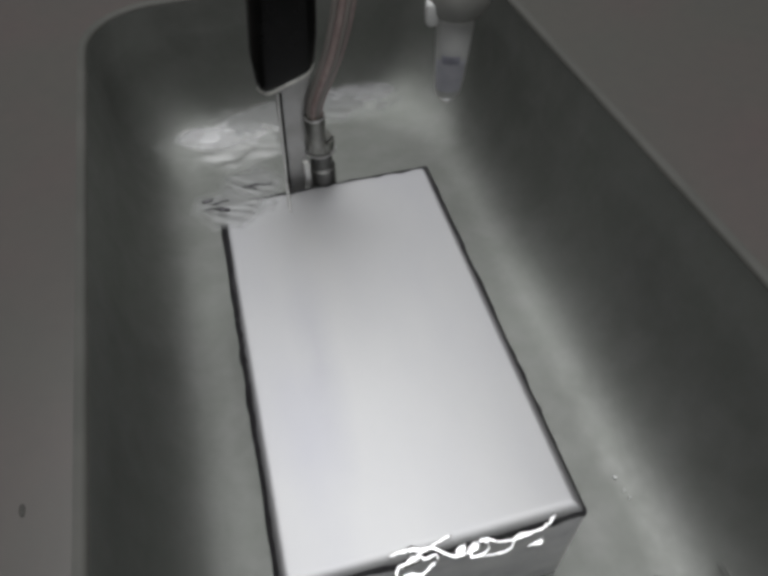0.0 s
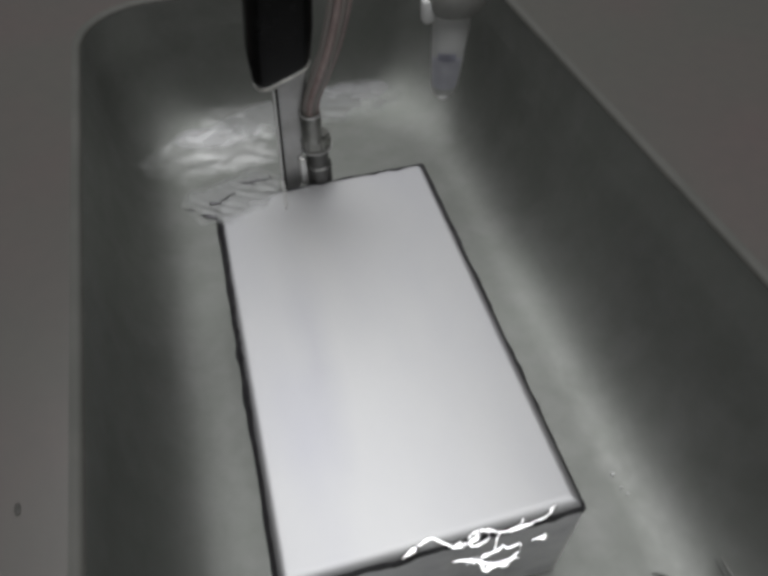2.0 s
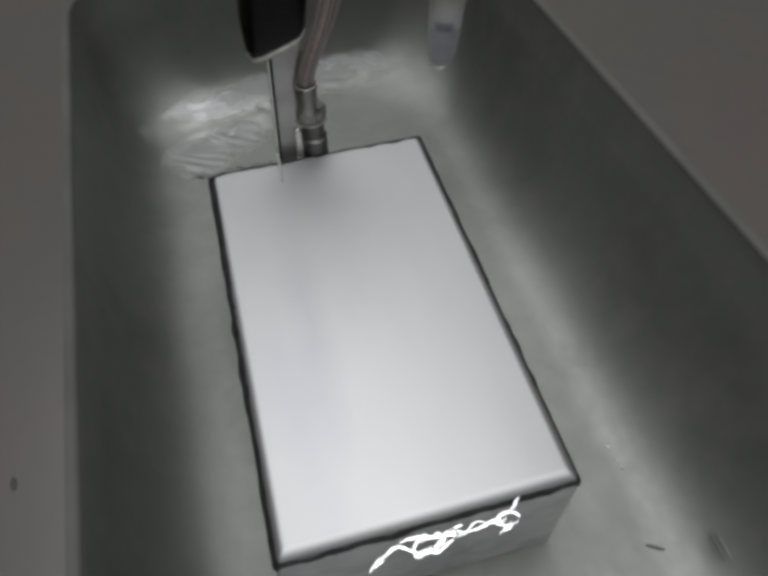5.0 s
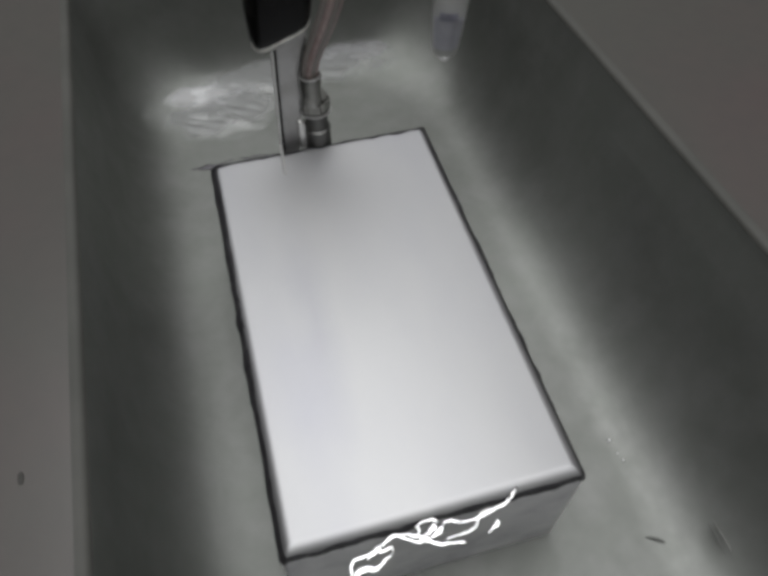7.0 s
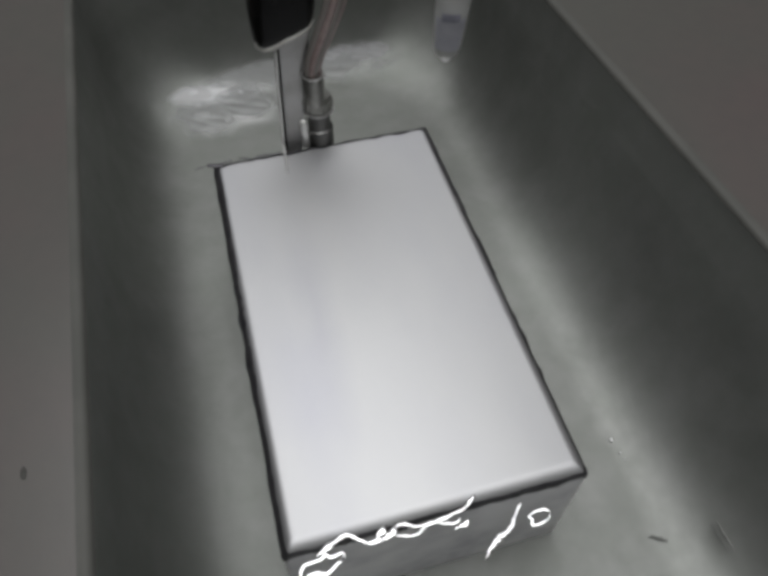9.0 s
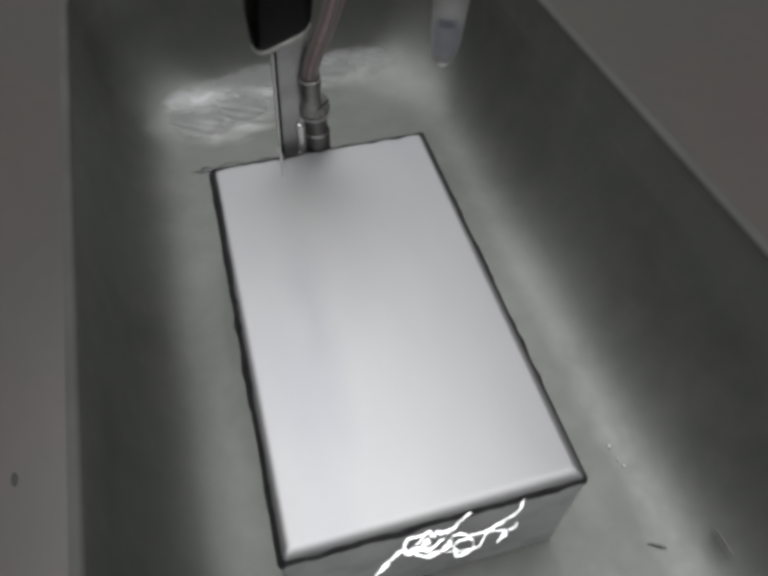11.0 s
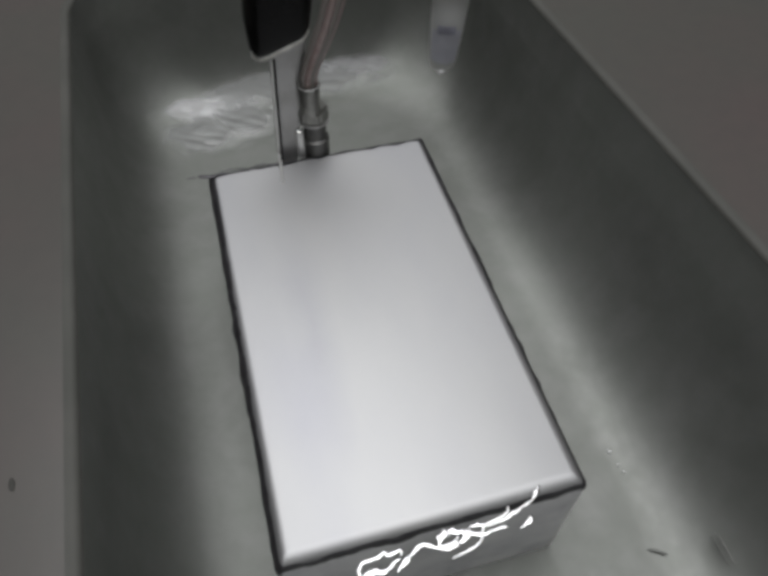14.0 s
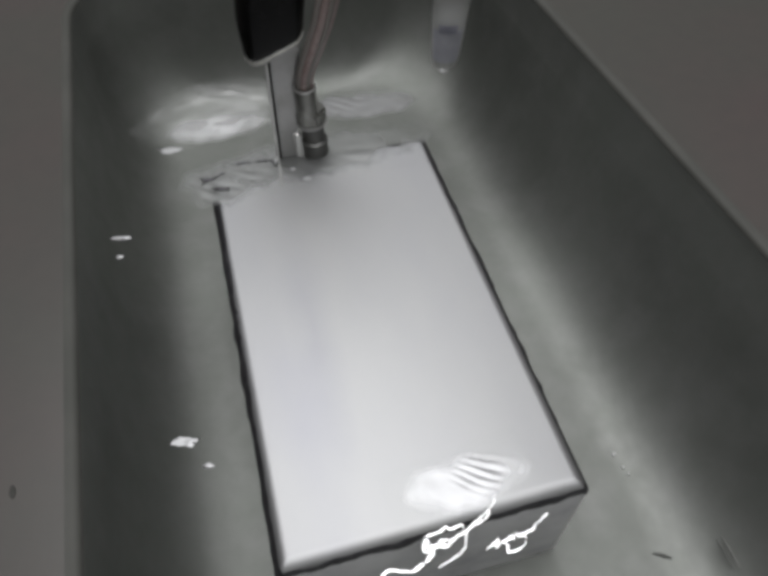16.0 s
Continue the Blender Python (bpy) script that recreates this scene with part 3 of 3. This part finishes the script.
def build_glint_line(seed, n, width, wild, ring=0.0):
    """A winding, kinked white metal thread along the block's front, shaped as a lamp glint."""
    rnd = random.Random(seed)
    x, y, a, turn = 0.0, 0.0, rnd.uniform(-0.2, 0.2), 0.0
    pts, rad = [], []
    for k in range(n):
        pts.append((x, y, 0.0))
        rad.append(width * rnd.uniform(0.4, 1.0) * (0.25 if k in (0, n - 1) else 1) * (2.5 if rnd.random() < 0.13 else 1))
        turn = 0.35 * turn + wild * rnd.uniform(-1, 1) * (2.4 if rnd.random() < 0.2 else 0.6)
        a = 0.72 * a + turn - 90 * y * wild
        step = rnd.uniform(0.0007, 0.0022)
        x += step * math.cos(a)
        y += step * math.sin(a)
    if ring:
        # the thread closes on itself
        pts = []
        for k in range(n):
            b, q = 2 * math.pi * k / (n - 1), rnd.uniform(0.5, 1.35)
            pts.append((1.5 * q * ring * math.cos(b) + 0.6 * ring * math.sin(b), 0.75 * q * ring * math.sin(b), 0.0))
        pts[-1] = pts[0]
    else:
        # turned so that it runs along x from end to end
        lie = math.atan2(pts[-1][1], pts[-1][0])
        pts = [(p[0] * math.cos(lie) + p[1] * math.sin(lie), p[1] * math.cos(lie) - p[0] * math.sin(lie), 0.0) for p in pts]
    cx = sum(p[0] for p in pts) / n if ring else pts[-1][0] / 2
    cy = sum(p[1] for p in pts) / n
    line = [p + Vector((rnd.uniform(-1, 1), rnd.uniform(-1, 1), 0)) * 0.30 * width for p in spline([(p[0] - cx, p[1] - cy, 0.0) for p in pts], 3)]
    rr = [rad[min(i // 3, n - 1)] for i in range(len(line))]
    rr = [sum(rr[max(0, i - 2):i + 3]) / len(rr[max(0, i - 2):i + 3]) * rnd.uniform(0.8, 1.15) for i in range(len(rr))]
    bm = sweep(line, rr, 10)
    for v in bm.verts:
        v.co.z *= 0.35
    return tagged(part("glint_line", bm, M_GLINT, sharp=180), "lamp glint along the block's front edge, shaped as a white metal thread", "water rivulet", "rivulets on the block")


def build_ridge(seed, n, width):
    """A short winding crest of water, coloured dark in place of the walls it would mirror."""
    rnd = random.Random(seed)
    x, y, a, turn = 0.0, 0.0, rnd.uniform(-0.3, 0.5), 0.0
    pts, rad = [], []
    for k in range(n):
        pts.append((x, y, 0.0))
        rad.append(width * rnd.uniform(0.5, 1.2) * (0.25 if k in (0, n - 1) else 1))
        turn = 0.5 * turn + rnd.uniform(-0.3, 0.3)
        a = 0.9 * a + turn
        x += 0.0012 * math.cos(a)
        y += 0.0012 * math.sin(a)
    cx, cy = sum(p[0] for p in pts) / n, sum(p[1] for p in pts) / n
    line = spline([(p[0] - cx, p[1] - cy, 0) for p in pts], 3)
    bm = sweep(line, [rad[min(i // 3, n - 1)] for i in range(len(line))], 8)
    for v in bm.verts:
        v.co.z *= 0.5
    return tagged(part("wave_crest", bm, M_DARK_REFLECTION, sharp=180), "wave crest over the block's flooded corner, dark reflection painted in", "wave crest", "wave crests on the water")


CRESTS = [(build_ridge(seed, n, w), x, y) for seed, n, w, x, y in (
    (40, 6, 0.0009, -0.0388, 0.069), (41, 5, 0.0007, -0.0398, 0.0750), (42, 7, 0.0005, -0.0340, 0.0765),
    (43, 6, 0.0004, -0.0270, 0.0775), (44, 4, 0.0005, -0.0435, 0.0725), (46, 9, 0.0004, -0.0190, 0.0770))]


LONG_GLINT = build_glint_line(20, 33, 0.00053, 0.27)
SHORT_GLINT = build_glint_line(24, 12, 0.00066, 0.28)
WIDE_LOOP = build_glint_line(51, 13, 0.00044, 0.4, 0.0030)
SMALL_LOOP = build_glint_line(52, 10, 0.00048, 0.4, 0.0018)
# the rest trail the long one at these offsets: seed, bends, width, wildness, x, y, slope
TRAILING = [(build_glint_line(seed, n, w, wild), x, y, tilt) for seed, n, w, wild, x, y, tilt in (
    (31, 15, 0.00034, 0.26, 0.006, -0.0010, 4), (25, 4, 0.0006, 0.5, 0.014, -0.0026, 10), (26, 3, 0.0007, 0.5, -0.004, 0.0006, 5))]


def build_foam(seed, n, width):
    """A torn, flat patch of white water."""
    rings = []
    for j in range(15):
        r = 1 - 0.97 * j / 14
        ring = []
        for i in range(64):
            q = 2 * math.pi * i / 64
            c, d = math.cos(q), math.sin(q)
            k = 1 + 0.55 * noise.noise(Vector((c * 1.6 + seed, d * 1.6, 0))) + 0.35 * noise.noise(Vector((c * 4, d * 4 + seed, 2)))
            x, y = r * k * c * n * 0.00060, r * k * d * width * 2.3
            lump = 0.6 + 1.3 * noise.noise(Vector((x * 420, y * 700, seed)))
            ring.append((x, y + 0.3 * width * math.sin(3 * c + seed), 0.00018 * max(0.0, lump) * (1 - r * r) ** 1.6))
        rings.append(ring)
    bm = loft(rings, True, True)
    return tagged(part("splash", bm, M_SPLASH, sharp=180), "torn white streak of splashing water", "splash", "splashes of water")


def build_drop(seed, sx, sy, sz):
    bm = bmesh.new()
    bmesh.ops.create_icosphere(bm, subdivisions=3, radius=1)
    for v in bm.verts:
        k = 1 + 0.3 * noise.noise(v.co * 1.4 + Vector((seed, 0, 0)))
        v.co = (v.co.x * sx * k, v.co.y * sy * k, v.co.z * sz * k)
    return tagged(part("splash_drop", bm, M_SPLASH), "white glinting splash of water", "splash", "splashes of water")


DROPS = [(build_drop(k, *size), a, b) for k, (size, a, b) in enumerate((
    ((0.0034, 0.0008, 0.0004), (-0.032, 0.054, 0.038), (-0.068, 0.054, 0.0480)),
    ((0.0013, 0.0007, 0.0004), (-0.032, 0.046, 0.038), (-0.069, 0.046, 0.0480)),
    ((0.0014, 0.0008, 0.0004), (-0.032, -0.028, 0.038), (-0.050, -0.030, 0.0480)),
    ((0.0012, 0.0008, 0.0005), (-0.018, 0.066, 0.038), (-0.010, 0.070, 0.0484)),
    ((0.0016, 0.0009, 0.0005), (-0.012, 0.066, 0.038), (-0.006, 0.064, 0.0484)),
    ((0.0010, 0.0009, 0.0010), (-0.015, 0.068, 0.038), (-0.0150, 0.074, 0.0495))))]
DROPS += [(build_foam(60 + k, n, w), a, b) for k, (n, w, a, b) in enumerate((
    (6, 0.0006, (-0.030, -0.020, 0.038), (-0.055, -0.022, 0.0480)), (10, 0.0009, (-0.028, 0.068, 0.038), (-0.030, 0.098, 0.0482)),
    (7, 0.0007, (-0.032, 0.060, 0.038), (-0.050, 0.092, 0.0482))))]


def motions():
    rnd = random.Random(5)
    # the clamp is nudged aside at the end
    base = Vector((-0.006, 0.0785, 0.0))
    walk(CLAMP, [(t, Matrix.Translation(base) @ pose(0, 0, 0, 0, turn, 0) @ Matrix.Translation(-base)) for t, turn in (
        (0.0, 0.0), (14.4, 0.0), (14.7, -0.3), (15.0, -1.0), (15.5, -1.3), (16.0, -0.9))])
    for k, (ob, p) in enumerate(RIPPLES):
        rows = []
        for i in range(81):
            t = i * 0.2
            lively = 1.0 if t < 4.5 else (0.45 if t < 14.5 else min(1.6, 0.45 + (t - 14.5)))
            rows.append((t, pose(p[0] + lively * 0.004 * math.sin(t * 2.3 + k * 2), p[1] + lively * 0.004 * math.cos(t * 1.9 + k), p[2],
                                 lively * rnd.uniform(-0.8, 0.8), lively * rnd.uniform(-0.8, 0.8), 12 * math.sin(t * 1.3 + k))))
        walk(ob, rows)
    # the corner is awash at first and again at the end; between, the swells lie in the open water behind the block
    top = BLOCK_Z + 0.0003
    for ob, rows in ((CORNER_SWELL, ((0.0, -34, 71, 5), (1.0, -37, 74, -8), (1.5, -34, 72, 6), (2.3, -36, 73, -6), (3.0, -36, 69, 10), (4.0, -37, 72, -4), (5.0, -39, 84, 8),
                                     (6.5, -38, 98, 10), (9.0, -37, 100, 0), (11.5, -38, 99, 6), (14.2, -38, 95, 8), (15.0, -37, 75, 0), (15.5, -36, 72, 10), (16.0, -35, 70, 0))),
                     (SIDE_SWELL, ((0.0, -24, 81, 0), (1.5, -23, 79, 12), (3.0, -26, 76, -6), (4.0, -28, 80, 4), (5.0, -24, 92, 0), (9.0, -22, 104, 8), (14.4, -22, 100, 0),
                                   (15.2, -26, 84, 8), (15.7, -24, 76, 0), (16.0, -22, 74, 5))),
                     (END_SWELL, ((0.0, 0, 118, 0), (4.0, 1, 116, 2), (9.0, 0, 118, 0), (15.3, 0, 116, 0), (15.7, -2, 96, 1), (15.9, -1, 78, 2), (16.0, 0, 75, 2))),
                     (FRONT_SWELL, ((0.0, 14, -95, 0), (15.4, 14, -95, 0), (15.7, 12, -70, 5), (15.9, 9, -54, 8), (16.0, 9, -51, 6))),
                     (EAST_SWELL, ((0.0, 18, 124, 0), (9.0, 17, 123, 3), (15.3, 18, 122, 0), (15.7, 18, 106, 6), (16.0, 20, 98, -4))),
                     (BACK_SWELL, ((0.0, -34, 112, 0), (4.0, -33, 110, 5), (9.0, -34, 112, 0), (15.3, -34, 110, 0), (15.6, -30, 104, 8), (16.0, -34, 100, 4)))):
        walk(ob, [(t, pose(x / 1000, y / 1000, top, 0, 0, a)) for t, x, y, a in rows])
    for k, (ob, x, y) in enumerate(CRESTS):
        rows = []
        for i in range(81):
            t = i * 0.2
            lively = 1.0 if t < 4.5 else (0.35 if t < 14.5 else 1.2)
            z = BLOCK_Z + 0.0007
            rest = 1.0 if lively > 0.9 else 0.2
            rows.append((t, pose(x + lively * rnd.uniform(-0.004, 0.004), (y if rest == 1.0 else 0.0738 + 0.1 * (y - 0.0755)) + lively * rest * rnd.uniform(-0.003, 0.003), z - 0.0008 * (1 - rest), 0, 0, lively * rnd.uniform(-25, 25))))
        walk(ob, rows)
    # the glint lines: seconds, millimetres and degrees; between the rows they waver
    def waver(ob, rows, shift=(0.0, 0.0), tilt=0.0, sway=12):
        out = []
        for row, then in zip(rows, rows[1:] + rows[-1:]):
            t, x, y, a = (*row, 0.0)[:4]
            far = (*then, 0.0)[:4]
            out.append((t, pose(x / 1000 + shift[0], y / 1000 + shift[1], GLINT_Z, 0, 0, a + tilt)))
            pauses = int((far[0] - t) / 0.25 + 0.01)
            for k in range(1, pauses):
                q = k / pauses
                out.append((t + (far[0] - t) * q, pose(
                    (x + (far[1] - x) * q + rnd.uniform(-2.5, 2.5)) / 1000 + shift[0], (y + (far[2] - y) * q + rnd.uniform(-1.2, 1.2)) / 1000 + shift[1], GLINT_Z,
                    0, 0, a + (far[3] - a) * q + tilt + rnd.uniform(-sway, sway))))
        walk(ob, out)
    long_rows = [
        (0, 10.6, -61.3, 4), (0.5, 11.9, -62.4, 12), (1, 13.2, -64.2, 0), (1.5, 14.4, -63.9, 8), (2, 11.4, -60.1, 4), (2.5, 14.4, -66, 2),
        (3, -1.2, -62.4, -1), (3.5, 14.7, -65.6, 5), (4, 6, -64.1, 5), (6.5, 1.3, -63.5, 6), (7, 0.8, -63, 10), (7.5, 4.4, -63.3, 15),
        (8, -2.8, -65.7, 18), (8.5, -2.5, -62.6, -1), (9, -10.9, -61.4, 6), (11.5, 6.3, -66.4, 6), (12, 7.2, -67.5, 7), (12.5, 3.5, -66.4, 2),
        (13, -1.2, -63.4, 4), (13.5, 0.6, -62, 3), (14, 7.3, -63.8, 15), (14.5, 7.1, -63.9, 7), (15, 10.3, -67.8, 8), (15.5, -16.4, -62.6, 2),
        (16, -1.7, -64, 24)]
    waver(LONG_GLINT, long_rows, sway=6)
    waver(SHORT_GLINT, [
        (0, -3.7, -58.4, 4), (0.5, 26.3, -66.3, -76), (1, -1.5, -60.3, 6), (1.5, 1.2, -66.3, -11), (2, 10, -66.2, -11), (2.5, 14.4, -68.8, -21),
        (3, 10, -65.5, 4), (3.5, -14.9, -61, -2), (4, -10.5, -62.2, -2), (6.5, 13.7, -64.2, -2), (7, -3.1, -65.3, -22), (7.5, -21.9, -64.4, 11),
        (8, 11.6, -71.7, 15), (8.5, -3.3, -69.1, 14), (9, 13, -68.4, 38), (11.5, -3.5, -62.5, 16), (12, 5.7, -59.4, 2), (12.5, 10, -61.6, 20),
        (13, 12.4, -60.4, -2), (13.5, -1.1, -66.6, 2), (14, 7.8, -64.3, -8), (14.5, -24, -61.7, 11), (15, 21.1, -61.5, 0), (15.5, 0.2, -63.6, 17),
        (16, 18.8, -65.9, 16)])
    waver(WIDE_LOOP, [
        (0, -5.7, -62.5), (0.5, -11.7, -61.1), (1, 2.4, -63.8), (1.5, 4.6, -65.5), (2, 13.9, -66.1), (2.5, 12.5, -65.2), (3, -7.9, -62.5),
        (3.5, -17.2, -62.4), (4, -15, -64.6), (6.5, 17.7, -64.1), (7, -17.9, -66), (7.5, -10.3, -62.7), (8, 5.4, -63.2), (8.5, 5.1, -59.4),
        (9, -29.8, -64.8), (11.5, 3.1, -65.1), (12, -15.6, -64.4), (12.5, -23.9, -62.3), (13, 12.1, -64.7), (13.5, 7, -63.2), (14, -15.3, -65.3),
        (14.5, -21.8, -62.4), (15, -19.8, -63.4), (15.5, 5.8, -67.6), (16, 0.6, -62.2)], sway=25)
    waver(SMALL_LOOP, [
        (0, 9.9, -62.2), (0.5, 25.1, -69.8), (1, 14.3, -66.6), (1.5, 13.5, -63.7), (2, 10.7, -60.7), (2.5, 18.7, -69.4), (3, 23.9, -67),
        (3.5, 9.1, -67.3), (4, 12.2, -63.5), (6.5, 26.6, -68.4), (7, -3.3, -62.1), (7.5, 24.2, -62.5), (8, 23.7, -64.3), (8.5, -19, -66.8),
        (9, 22.5, -67.5), (11.5, -1.9, -68.6), (12, 15.7, -67.6), (12.5, 7.2, -65.2), (13, -11.7, -60.7), (13.5, -10.7, -67), (14, 1.5, -63.9),
        (14.5, -6.7, -65.8), (15, -8.9, -65.9), (15.5, 15.6, -65.4), (16, 16.5, -67.9)], sway=25)
    for ob, x, y, tilt in TRAILING:
        rows = [(t, mx + rnd.uniform(-4, 4), min(-62.0, my + rnd.uniform(-1, 1)), a + rnd.uniform(-15, 15)) for t, mx, my, a in long_rows]
        waver(ob, rows, (x, y), tilt)
    for ob, a, b in DROPS:
        # those behind the block break out first, the rest follow
        t0 = 15.2 if b[1] > 0.06 else 15.6
        mid = (a[0] + 0.5 * (b[0] - a[0]), a[1] + 0.5 * (b[1] - a[1]), 0.0483)
        walk(ob, [(0.0, pose(*a, 0, 0, -12)), (t0, pose(*a, 0, 0, -12)), (t0 + 0.2, pose(*mid, 0, 0, -12)), (t0 + 0.4, pose(*b, 0, 0, -12)), (16.1, pose(*b, 0, 0, -12))])


motions()
